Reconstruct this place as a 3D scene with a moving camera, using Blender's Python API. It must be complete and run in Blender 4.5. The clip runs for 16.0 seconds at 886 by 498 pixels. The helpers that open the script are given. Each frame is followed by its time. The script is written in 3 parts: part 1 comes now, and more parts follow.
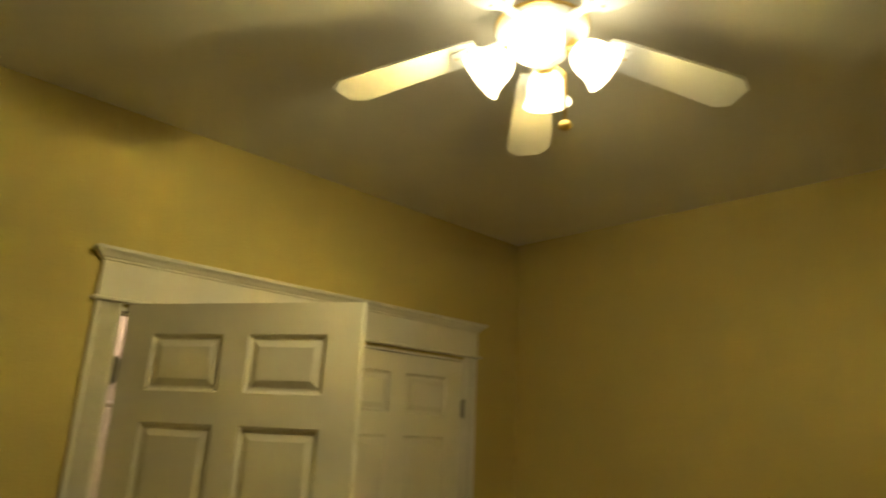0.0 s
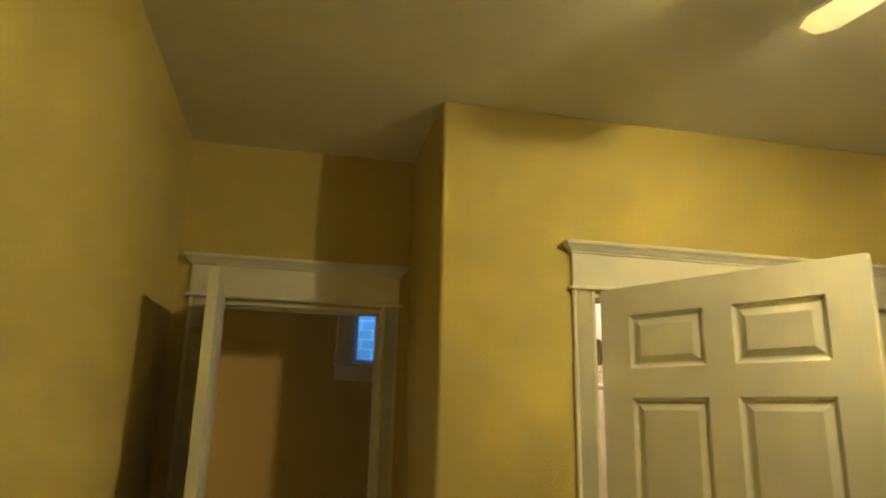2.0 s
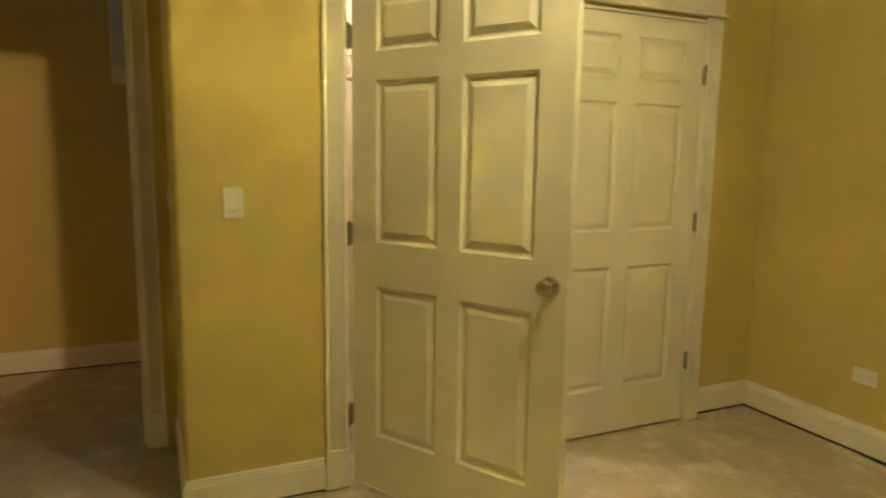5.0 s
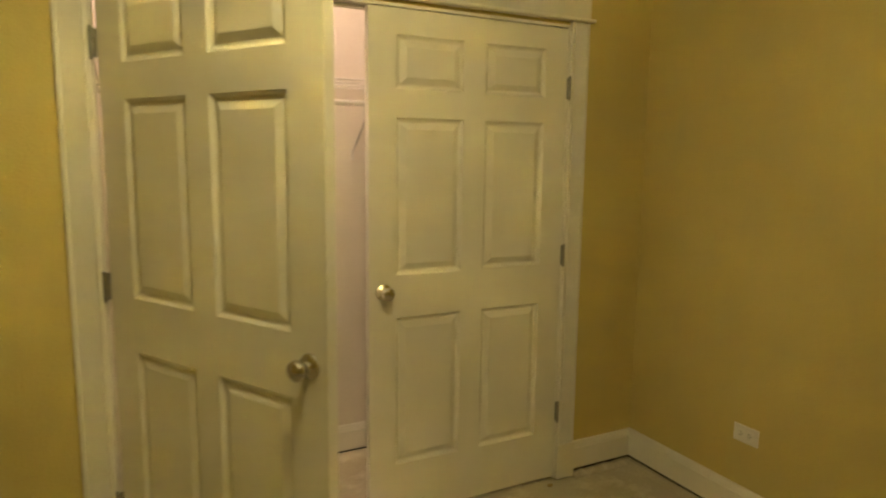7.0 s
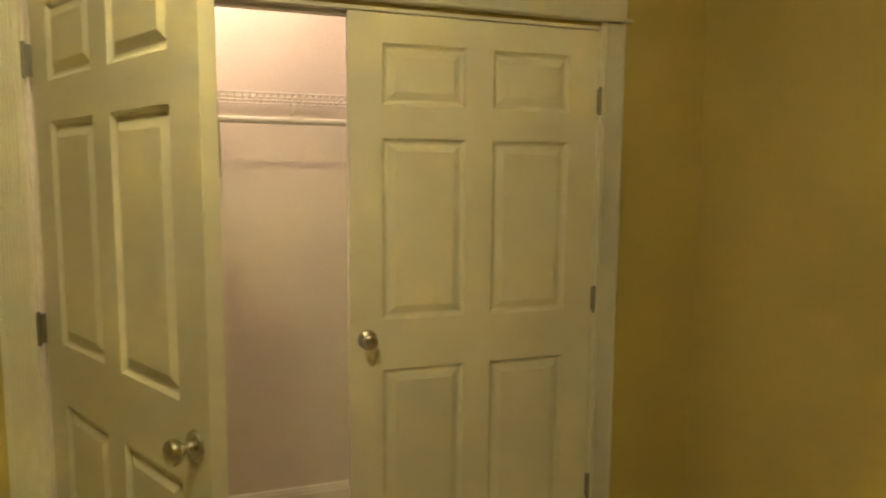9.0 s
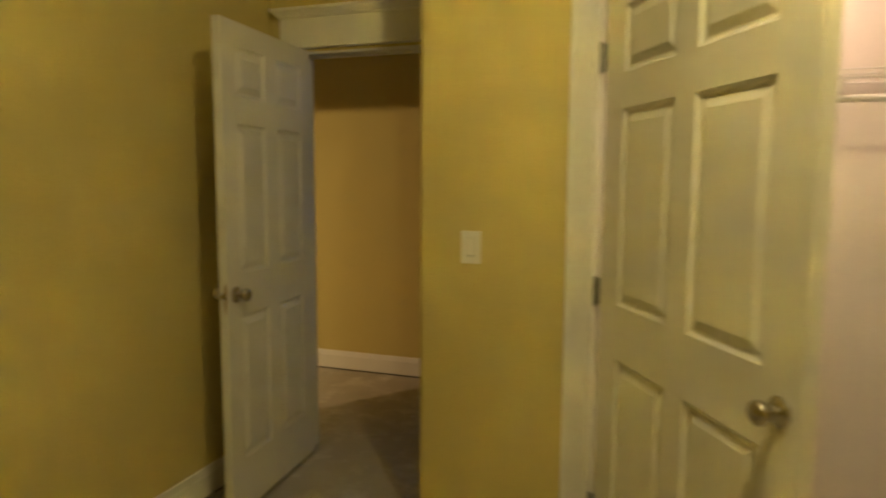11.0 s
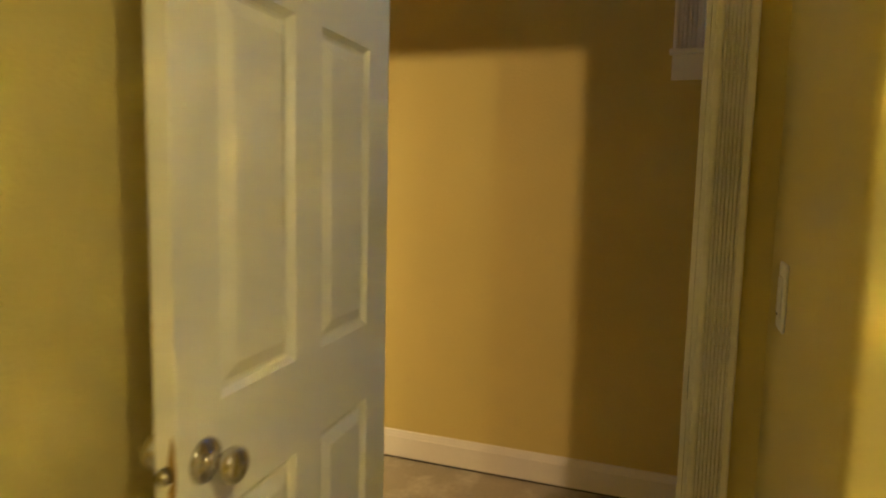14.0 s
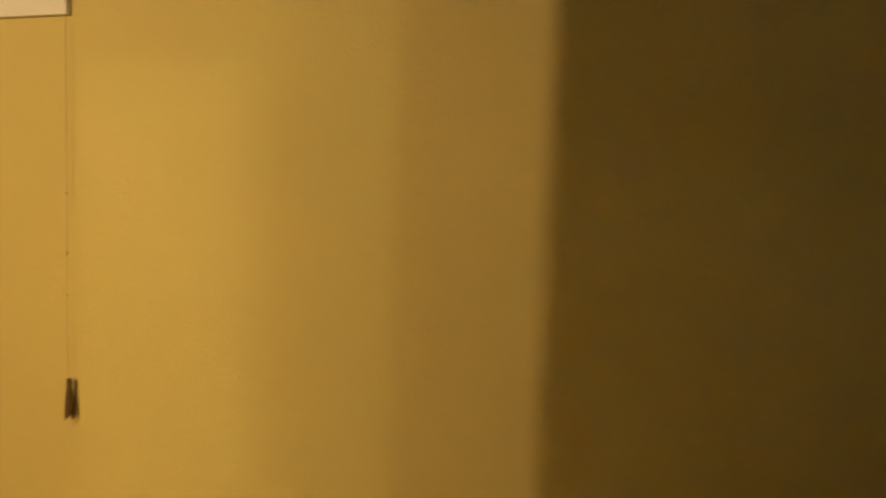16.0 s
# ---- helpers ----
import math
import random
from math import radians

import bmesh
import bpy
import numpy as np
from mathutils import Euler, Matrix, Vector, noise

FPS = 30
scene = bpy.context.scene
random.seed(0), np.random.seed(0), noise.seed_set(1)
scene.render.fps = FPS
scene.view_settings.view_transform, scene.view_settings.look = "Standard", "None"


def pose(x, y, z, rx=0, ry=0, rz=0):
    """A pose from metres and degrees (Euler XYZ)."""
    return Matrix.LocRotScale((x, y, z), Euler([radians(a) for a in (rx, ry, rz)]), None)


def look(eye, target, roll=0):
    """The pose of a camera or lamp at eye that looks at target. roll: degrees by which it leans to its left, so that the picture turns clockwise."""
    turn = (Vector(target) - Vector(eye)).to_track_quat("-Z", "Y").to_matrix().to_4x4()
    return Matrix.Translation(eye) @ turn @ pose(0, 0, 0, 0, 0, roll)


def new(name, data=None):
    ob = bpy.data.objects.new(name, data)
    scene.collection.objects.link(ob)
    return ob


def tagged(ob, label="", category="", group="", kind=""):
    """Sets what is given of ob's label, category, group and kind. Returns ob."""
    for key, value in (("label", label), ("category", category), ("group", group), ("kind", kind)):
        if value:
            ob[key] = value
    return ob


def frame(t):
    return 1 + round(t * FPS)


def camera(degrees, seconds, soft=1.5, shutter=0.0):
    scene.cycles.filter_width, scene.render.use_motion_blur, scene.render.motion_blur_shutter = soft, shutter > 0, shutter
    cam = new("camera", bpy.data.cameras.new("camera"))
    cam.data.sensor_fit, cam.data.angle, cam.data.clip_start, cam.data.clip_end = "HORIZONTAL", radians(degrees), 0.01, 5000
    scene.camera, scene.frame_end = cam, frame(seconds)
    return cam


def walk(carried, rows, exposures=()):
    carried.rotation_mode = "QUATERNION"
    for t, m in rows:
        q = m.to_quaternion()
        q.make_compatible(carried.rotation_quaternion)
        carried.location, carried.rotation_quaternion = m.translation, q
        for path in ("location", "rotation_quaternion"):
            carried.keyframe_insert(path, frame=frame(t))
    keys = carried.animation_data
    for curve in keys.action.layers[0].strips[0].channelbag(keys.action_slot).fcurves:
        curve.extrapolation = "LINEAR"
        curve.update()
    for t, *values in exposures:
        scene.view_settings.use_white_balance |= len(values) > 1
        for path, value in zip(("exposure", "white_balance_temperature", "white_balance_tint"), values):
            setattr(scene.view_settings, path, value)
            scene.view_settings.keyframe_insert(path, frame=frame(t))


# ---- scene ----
cam = camera(68.0, 16.0, soft=2.0, shutter=0.5)
PATH = [
    (0, (-0.193, -2.563, 1.672), (1.142, -1.175, 2.21), 2.6),
    (0.5, (-0.25, -2.518, 1.663), (0.814, -0.904, 2.174), 1.8),
    (1, (-0.381, -2.45, 1.658), (0.416, -0.682, 2.147), 0.9),
    (1.5, (-0.459, -2.415, 1.604), (0.082, -0.558, 2.111), 1.3),
    (2, (-0.509, -2.409, 1.577), (-0.101, -0.516, 2.074), 1.3),
    (2.5, (-0.529, -2.407, 1.546), (-0.176, -0.494, 2.01), 1.2),
    (3, (-0.53, -2.408, 1.468), (-0.191, -0.471, 1.83), 1.0),
    (3.5, (-0.525, -2.435, 1.376), (-0.169, -0.471, 1.489), 0.7),
    (4, (-0.426, -2.474, 1.315), (-0.038, -0.517, 1.172), 1.0),
    (4.5, (-0.312, -2.509, 1.341), (0.356, -0.644, 1.066), 1.0),
    (4.7, (-0.217, -2.543, 1.358), (0.545, -0.715, 1.079), 0.9),
    (6.8, (0.547, -2.396, 1.504), (1.446, -0.631, 1.224), 0.7),
    (7, (0.657, -2.358, 1.505), (1.561, -0.596, 1.225), 0.7),
    (7.5, (0.918, -2.307, 1.522), (1.789, -0.527, 1.254), 0.5),
    (8, (1.112, -2.169, 1.529), (1.915, -0.354, 1.279), 0.3),
    (8.2, (1.178, -2.126, 1.549), (1.948, -0.296, 1.31), 0.3),
    (10.3, (1.11, -2.317, 1.462), (1.067, -0.328, 1.244), 0.3),
    (10.5, (1.03, -2.34, 1.462), (0.808, -0.365, 1.247), 0.2),
    (11, (0.866, -2.236, 1.443), (0.217, -0.355, 1.233), 0.3),
    (11.5, (0.664, -2.112, 1.427), (-0.19, -0.314, 1.233), 0.7),
    (12, (0.41, -1.897, 1.429), (-0.496, -0.126, 1.222), 0.8),
    (12.5, (0.213, -1.693, 1.407), (-0.657, 0.096, 1.199), 0.9),
    (13, (0.053, -1.371, 1.434), (-0.796, 0.427, 1.215), 1.0),
    (13.5, (-0.069, -1.073, 1.411), (-0.883, 0.741, 1.196), 1.1),
    (14, (-0.162, -0.745, 1.385), (-0.856, 1.119, 1.173), 1.3),
    (14.5, (-0.21, -0.385, 1.416), (-0.86, 1.488, 1.194), 1.1),
    (15, (-0.32, -0.065, 1.42), (-0.876, 1.84, 1.182), 1.2),
    (15.3, (-0.358, 0.105, 1.352), (-0.888, 2.022, 1.174), 1.3),
    (15.6, (-0.374, 0.275, 1.262), (-0.906, 2.198, 1.131), 1.5),
    (16, (-0.455, 0.52, 1.296), (-0.953, 2.453, 1.157), 1.9),
]
EXPOSURES = [(0, 3.3), (1.0, 3.62), (2.0, 4.12), (3.0, 4.25), (4.0, 4.4), (4.5, 4.58), (7.0, 4.17), (8.0, 4.03), (10.5, 4.0), (11.5, 4.41), (12.0, 4.52), (12.5, 4.58), (14.0, 5.1), (15.0, 5.2), (16.0, 5.18)]
walk(cam, [(t, look(eye, target, roll)) for t, eye, target, roll in PATH], EXPOSURES)

# ---- main measures ----
CEIL = 2.834                     # ceiling height
XL, XR = -1.075, 2.930            # bedroom side walls
YB = -3.7                        # bedroom back wall
CO0, CO1 = 0.626, 2.474          # closet opening
YD, YH = 0.70, 0.82              # wall with the bedroom door: bedroom side, hall side
DO0, DO1 = -0.917, -0.129        # bedroom door opening
HEAD = 2.068                     # head of the openings
YF = 2.132                       # far wall of the hall
FAN = (1.085, -1.590)
LAMP_Z = 2.645

# ---- world and light ----
world = bpy.data.worlds.new("dusk")
scene.world = world
world.use_nodes = True
wn = world.node_tree.nodes
sky = wn.new("ShaderNodeTexSky")
sky.sky_type = "NISHITA"
sky.sun_disc = False
sky.sun_elevation = radians(6)
sky.ozone_density = 6.0
sky.dust_density = 0.2
sky.sun_rotation = radians(200)
world.node_tree.links.new(sky.outputs[0], wn["Background"].inputs[0])
wn["Background"].inputs[1].default_value = 0.14

WARM = (1.0, 0.842, 0.362)
AMBER = (1.0, 0.665, 0.36)
GOLD = (1.0, 0.80, 0.33)
ROSE = (1.0, 0.75, 0.585)


def point_lamp(name, place, watts, colour, radius):
    data = bpy.data.lights.new(name, "POINT")
    data.energy, data.color, data.shadow_soft_size = watts, colour, radius
    ob = new(name, data)
    ob.location = place
    return ob


# bulbs in the four shades of the fan
for a, watts in ((32, 0.55), (122, 1.45), (212, 0.42), (302, 0.8)):
    c, q = math.cos(radians(a)), math.sin(radians(a))
    point_lamp("fan_bulb_light", (FAN[0] + 0.135 * c, FAN[1] + 0.135 * q, LAMP_Z), watts, WARM, 0.028)
point_lamp("closet_light", (1.05, 0.36, 2.715), 1.32, ROSE, 0.05)
for x, watts, tint in ((-2.492, 3.9, AMBER), (-2.068, 0.82, GOLD), (-1.69, 0.36, GOLD)):
    point_lamp("next_room_light", (x, -0.60, 2.158), watts, tint, 0.035)

# ---- materials ----


def material(name, colour, rough=0.6, metal=0.0, spots=0.06, scale=6.0, bump=0.0, grain=180.0, stains=None):
    """Principled surface: colour drift at two scales and a fine relief."""
    mat = bpy.data.materials.new(name)
    mat.use_nodes = True
    nt = mat.node_tree
    n, l = nt.nodes, nt.links
    bsdf = n["Principled BSDF"]
    bsdf.inputs["Roughness"].default_value = rough
    bsdf.inputs["Metallic"].default_value = metal
    tc = n.new("ShaderNodeTexCoord")
    big = n.new("ShaderNodeTexNoise")
    big.inputs["Scale"].default_value = scale
    big.inputs["Detail"].default_value = 5
    fine = n.new("ShaderNodeTexNoise")
    fine.inputs["Scale"].default_value = grain
    fine.inputs["Detail"].default_value = 3
    for t in (big, fine):
        l.new(tc.outputs["Object"], t.inputs["Vector"])
    ramp = n.new("ShaderNodeValToRGB")
    ramp.color_ramp.elements[0].position, ramp.color_ramp.elements[1].position = 0.3, 0.7
    ramp.color_ramp.elements[0].color = (*[c * (1 - spots) for c in colour], 1)
    ramp.color_ramp.elements[1].color = (*[min(1, c * (1 + spots)) for c in colour], 1)
    l.new(big.outputs["Fac"], ramp.inputs["Fac"])
    out = ramp.outputs["Color"]
    mix = n.new("ShaderNodeMix")
    mix.data_type, mix.blend_type = "RGBA", "MULTIPLY"
    mix.inputs["Factor"].default_value = min(1.0, spots * 2.5)
    l.new(out, mix.inputs[6])
    l.new(fine.outputs["Fac"], mix.inputs[7])
    out = mix.outputs[2]
    if stains:
        tint, size, amount = stains
        st = n.new("ShaderNodeTexNoise")
        st.inputs["Scale"].default_value, st.inputs["Detail"].default_value = size, 8
        st.inputs["Roughness"].default_value = 0.7
        l.new(tc.outputs["Object"], st.inputs["Vector"])
        sr = n.new("ShaderNodeValToRGB")
        sr.color_ramp.elements[0].position, sr.color_ramp.elements[1].position = 0.5, 0.66
        sr.color_ramp.elements[0].color, sr.color_ramp.elements[1].color = (0, 0, 0, 1), (amount, amount, amount, 1)
        l.new(st.outputs["Fac"], sr.inputs["Fac"])
        m2 = n.new("ShaderNodeMix")
        m2.data_type = "RGBA"
        l.new(sr.outputs["Color"], m2.inputs["Factor"])
        l.new(out, m2.inputs[6])
        m2.inputs[7].default_value = (*tint, 1)
        out = m2.outputs[2]
    l.new(out, bsdf.inputs["Base Color"])
    if bump:
        b = n.new("ShaderNodeBump")
        b.inputs["Strength"].default_value, b.inputs["Distance"].default_value = bump, 0.002
        l.new(fine.outputs["Fac"], b.inputs["Height"])
        l.new(b.outputs["Normal"], bsdf.inputs["Normal"])
    return mat


PAINT = material("yellow_wall_paint", (0.60, 0.492, 0.175), 0.86, spots=0.018, scale=1.6, bump=0.8, grain=110)
CLOSET_PAINT = material("white_closet_paint", (0.80, 0.735, 0.655), 0.75, spots=0.03, scale=2.5, bump=0.3, grain=95)
CEILING = material("ceiling_paint", (0.74, 0.71, 0.62), 0.85, spots=0.03, scale=2.0, bump=0.4, grain=80)
TRIM = material("white_trim_paint", (0.80, 0.77, 0.69), 0.60, spots=0.03, scale=5, bump=0.06, grain=60)
DOOR = material("white_door_paint", (0.78, 0.75, 0.67), 0.56, spots=0.025, scale=4, bump=0.12, grain=240)
CONCRETE = material("dusty_concrete", (0.54, 0.48, 0.36), 0.88, spots=0.10, scale=3.5, bump=0.6, grain=90, stains=((0.74, 0.70, 0.58), 5.0, 0.65))
NICKEL = material("satin_nickel", (0.60, 0.565, 0.51), 0.22, 1.0, spots=0.03, scale=30)
BRASS = material("brass", (0.75, 0.55, 0.20), 0.3, 1.0, spots=0.06, scale=40)
STEEL = material("hinge_steel", (0.33, 0.32, 0.30), 0.42, 1.0, spots=0.06, scale=40)
PLASTIC = material("white_plastic", (0.80, 0.78, 0.72), 0.35, spots=0.015, scale=8)
SEAM = material("shaded_plastic_seam", (0.55, 0.53, 0.47), 0.6, spots=0.03, scale=8)
DARK = material("dark_slot", (0.03, 0.028, 0.025), 0.7, spots=0.05)
WIRE = material("white_coated_wire", (0.78, 0.74, 0.70), 0.4, spots=0.03, scale=20)
BLADE = material("white_fan_blade", (0.74, 0.73, 0.68), 0.4, spots=0.03, scale=8)
VINYL = material("white_window_vinyl", (0.78, 0.79, 0.80), 0.35, spots=0.02, scale=8)
BRICK = material("pale_brick", (0.46, 0.47, 0.50), 0.85, spots=0.10, scale=14, bump=0.5, grain=90)
MORTAR = material("pale_mortar", (0.88, 0.88, 0.88), 0.9, spots=0.06, scale=20, bump=0.4, grain=90)
CORD = material("brown_cord", (0.42, 0.30, 0.13), 0.8, spots=0.1, scale=60)
TASSEL = material("frayed_brown_tassel", (0.17, 0.095, 0.035), 0.5, spots=0.2, scale=50)
CHIP = material("plaster_flake", (0.72, 0.67, 0.56), 0.9, spots=0.08, scale=40, bump=0.3)
LATCH = material("stained_latch_wood", (0.50, 0.30, 0.08), 0.6, spots=0.25, scale=60)


def glow(name, colour, strength):
    mat = bpy.data.materials.new(name)
    mat.use_nodes = True
    b = mat.node_tree.nodes["Principled BSDF"]
    b.inputs["Base Color"].default_value = (*colour, 1)
    b.inputs["Roughness"].default_value = 0.3
    b.inputs["Emission Color"].default_value = (*colour, 1)
    b.inputs["Emission Strength"].default_value = strength
    return mat


FROSTED = glow("lit_frosted_glass", (1.0, 0.88, 0.56), 1.05)
FROSTED_DIM = glow("dimly_lit_frosted_glass", (1.0, 0.84, 0.50), 0.60)


def glass():
    mat = bpy.data.materials.new("window_glass")
    mat.use_nodes = True
    b = mat.node_tree.nodes["Principled BSDF"]
    b.inputs["Transmission Weight"].default_value = 1.0
    b.inputs["Roughness"].default_value = 0.0
    b.inputs["IOR"].default_value = 1.05
    return mat


GLASS = glass()

# ---- builders ----


def mesh(name, bm, mat, smooth=False):
    bmesh.ops.recalc_face_normals(bm, faces=bm.faces)
    me = bpy.data.meshes.new(name)
    bm.to_mesh(me)
    bm.free()
    me.materials.append(mat)
    if smooth:
        for f in me.polygons:
            f.use_smooth = True
    return me


def part(name, bm, mat, parent=None, label="", smooth=False):
    ob = new(name, mesh(name, bm, mat, smooth))
    if parent is not None:
        ob.parent = parent
    return tagged(ob, label)


def setting(name, bm, mat, label="", smooth=False):
    return tagged(part(name, bm, mat, None, label, smooth), kind="structure")


def thing(name, label, category, m=None, group=""):
    ob = new(name)
    ob.empty_display_size = 0.1
    if m is not None:
        ob.matrix_basis = m
    return tagged(ob, label, category, group)


def add_box(bm, x0, y0, z0, x1, y1, z1, bevel=0.0, m=None):
    made = bmesh.ops.create_cube(bm, size=1.0)["verts"]
    place = Matrix.Translation(((x0 + x1) / 2, (y0 + y1) / 2, (z0 + z1) / 2)) @ Matrix.Diagonal((x1 - x0, y1 - y0, z1 - z0, 1))
    bmesh.ops.transform(bm, matrix=place if m is None else m @ place, verts=made)
    if bevel:
        edges = list({e for v in made for e in v.link_edges})
        bmesh.ops.bevel(bm, geom=edges, offset=bevel, segments=2, affect="EDGES", profile=0.5)


def box(*a, bevel=0.0):
    bm = bmesh.new()
    add_box(bm, *a, bevel=bevel)
    return bm


def prism(points, z0, z1):
    """Plan polygon raised from z0 to z1."""
    bm = bmesh.new()
    low = [bm.verts.new((x, y, z0)) for x, y in points]
    top = [bm.verts.new((x, y, z1)) for x, y in points]
    bm.faces.new(low[::-1])
    bm.faces.new(top)
    for i in range(len(points)):
        j = (i + 1) % len(points)
        bm.faces.new((low[i], low[j], top[j], top[i]))
    return bm


def loft(bm, loops, close=True):
    """Joins rings of equal length; caps the ends."""
    rings = [[bm.verts.new(p) for p in ring] for ring in loops]
    n = len(rings[0])
    for a, b in zip(rings, rings[1:]):
        for i in range(n):
            j = (i + 1) % n
            bm.faces.new((a[i], a[j], b[j], b[i]))
    if close:
        bm.faces.new(rings[0][::-1])
        bm.faces.new(rings[-1])


def lathe(profile, steps=20, axis=None, bm=None, close=True):
    """Profile of (radius, height) turned round z, then placed by axis."""
    bm = bm or bmesh.new()
    axis = axis or Matrix()
    loft(bm, [[axis @ Vector((r * math.cos(2 * math.pi * i / steps), r * math.sin(2 * math.pi * i / steps), z)) for i in range(steps)] for r, z in profile], close)
    return bm


def rod(bm, a, b, r, steps=8):
    a, b = Vector(a), Vector(b)
    turn = (b - a).to_track_quat("Z", "Y").to_matrix().to_4x4()
    lathe([(r, 0), (r, (b - a).length)], steps, Matrix.Translation(a) @ turn, bm)


# ---- floor, ceiling, walls ----
setting("floor", box(-4.2, YB - 0.2, -0.12, XR + 0.2, YF + 0.25, 0.0), CONCRETE, "bare dusty concrete floor with pale plaster smears")
setting("ceiling", box(-4.2, YB - 0.2, CEIL, XR + 0.2, YF + 0.25, CEIL + 0.15), CEILING, "flat white painted ceiling")

R = 0.018
corner = [(R - R * math.sin(radians(a)), R - R * math.cos(radians(a))) for a in range(0, 91, 10)]
setting("wall_pier", prism([(CO0, 0.0)] + corner + [(0.0, YD), (0.12, YD), (0.12, 0.12), (CO0, 0.12)], 0, CEIL), PAINT, "yellow painted wall with a rounded outside corner")
setting("wall_closet_head", box(CO0, 0, HEAD, CO1, 0.12, CEIL), PAINT)
setting("wall_closet_end", box(CO1, 0, 0, XR, 0.12, CEIL), PAINT)
setting("wall_east", box(XR, YB, 0, XR + 0.12, YF, CEIL), PAINT, "plain yellow painted wall")
setting("wall_west", box(XL - 0.12, YB, 0, XL, YD, CEIL), PAINT, "plain yellow painted wall")
setting("wall_south", box(-4.2, YB - 0.12, 0, XR + 0.12, YB, CEIL), PAINT)
# wall between bedroom, closet and hall
NX0, NX1 = -2.46, -1.50          # doorway of the next room
setting("wall_hall_west", box(-4.2, YD, 0, NX0, YH, CEIL), PAINT)
setting("wall_hall_west_head", box(NX0, YD, HEAD, NX1, YH, CEIL), PAINT)
setting("wall_hall_pier", box(NX1, YD, 0, DO0, YH, CEIL), PAINT)
setting("wall_door_head", box(DO0, YD, HEAD, DO1, YH, CEIL), PAINT)
setting("wall_hall_east", box(DO1, YD, 0, 0.12, YH, CEIL), PAINT)
setting("wall_closet_back", box(0.12, YD, 0, XR, YH, CEIL), CLOSET_PAINT, "white painted back wall of the closet")
setting("wall_closet_side", box(0.12, 0.12, 0, 0.124, YD, CEIL), CLOSET_PAINT)
setting("wall_closet_side_east", box(XR - 0.004, 0.12, 0, XR, YD, CEIL), CLOSET_PAINT)
setting("wall_closet_lining", box(0.124, 0.12, HEAD, XR - 0.004, 0.124, CEIL), CLOSET_PAINT)
setting("wall_outer_west", box(-4.32, YB, 0, -4.2, YF, CEIL), PAINT)

# far wall of the hall with two window openings
W1 = (-0.152, 0.427, 1.926, 2.56)
W2 = (-2.726, -2.116, 1.926, 2.56)
TW = 0.19


def far_wall():
    xs = sorted([-4.32, XR + 0.12, W1[0], W1[1], W2[0], W2[1]])
    bm = bmesh.new()
    for a, b in zip(xs, xs[1:]):
        hole = next((w for w in (W1, W2) if w[0] <= a and b <= w[1]), None)
        if hole:
            add_box(bm, a, YF, 0, b, YF + TW, hole[2])
            add_box(bm, a, YF, hole[3], b, YF + TW, CEIL)
        else:
            add_box(bm, a, YF, 0, b, YF + TW, CEIL)
    return bm


setting("wall_north", far_wall(), PAINT, "yellow painted hall wall with two small high windows")

# ---- trim ----
BASE = [(0.0, 0.013), (0.015, 0.013), (0.015, 0.112), (0.012, 0.118), (0.0105, 0.126), (0.007, 0.134), (0.006, 0.140), (0.0, 0.146)]


def baseboard(a, b, label="white painted baseboard standing clear of the floor", lift=0.0):
    """Board along a to b on the plan; the room lies on its left."""
    a, b = Vector((*a, 0)), Vector((*b, 0))
    side = Vector((-(b - a).y, (b - a).x, 0)).normalized()
    bm = bmesh.new()
    loft(bm, [[p + side * d + Vector((0, 0, z + lift)) for d, z in BASE] for p in (a, b)])
    ob = setting("baseboard", bm, TRIM, label)
    # dark strip stands in for the shade in the gap below the board
    bm = bmesh.new()
    loft(bm, [[p + side * d + Vector((0, 0, z + (lift if z else 0.0))) for d, z in ((0.0, 0.0), (0.004, 0.0), (0.004, 0.014), (0.0, 0.014))] for p in (a, b)])
    setting("trim_gap_shade", bm, DARK, "dark strip set in for the shade under the baseboard")
    if lift:
        rng = random.Random(int(a.x * 100 + b.y * 10))
        along, n = b - a, 24
        bm = bmesh.new()
        rings = []
        for i in range(n + 1):
            w, h = 0.030 + rng.uniform(-0.005, 0.006), lift - 0.004 + rng.uniform(-0.003, 0.003)
            p = a + along * (i / n)
            rings.append([p + side * d + Vector((0, 0, z)) for d, z in ((0.005, 0.001), (w + 0.014, 0.001), (w, h * 0.55), (w - 0.007, h), (0.005, h))])
        loft(bm, rings)
        setting("floor_lip", bm, CONCRETE, "rough pale lip of screed along the wall")
    return ob


CASW = 0.093


def casing_profile(w=CASW, reeds=7):
    """Across the board: (offset, thickness), with reeds cut along the middle."""
    pts = [(0.0, 0.0), (0.0, 0.017), (0.003, 0.019)]
    if w < 0.06:
        return pts + [(w - 0.003, 0.019), (w, 0.017), (w, 0.0)]
    x0, step = 0.014, (w - 0.028) / reeds
    pts.append((x0 - 0.003, 0.019))
    for i in range(reeds):
        c = x0 + step * (i + 0.5)
        pts += [(c - step * 0.34, 0.0175), (c - step * 0.24, 0.0125), (c, 0.0108), (c + step * 0.24, 0.0125), (c + step * 0.34, 0.0175), (c + step * 0.5, 0.019)]
    pts += [(w - 0.003, 0.019), (w, 0.017), (w, 0.0)]
    return pts


def casing(name, x, z0, z1, y, out, w=CASW):
    """Fluted upright board with its left edge at x, on the wall face y; out is -1 or 1."""
    bm = bmesh.new()
    loft(bm, [[Vector((x + u, y + out * t, z)) for u, t in casing_profile(w)] for z in (z0, z1)])
    return setting(name, bm, TRIM, "white fluted door casing")


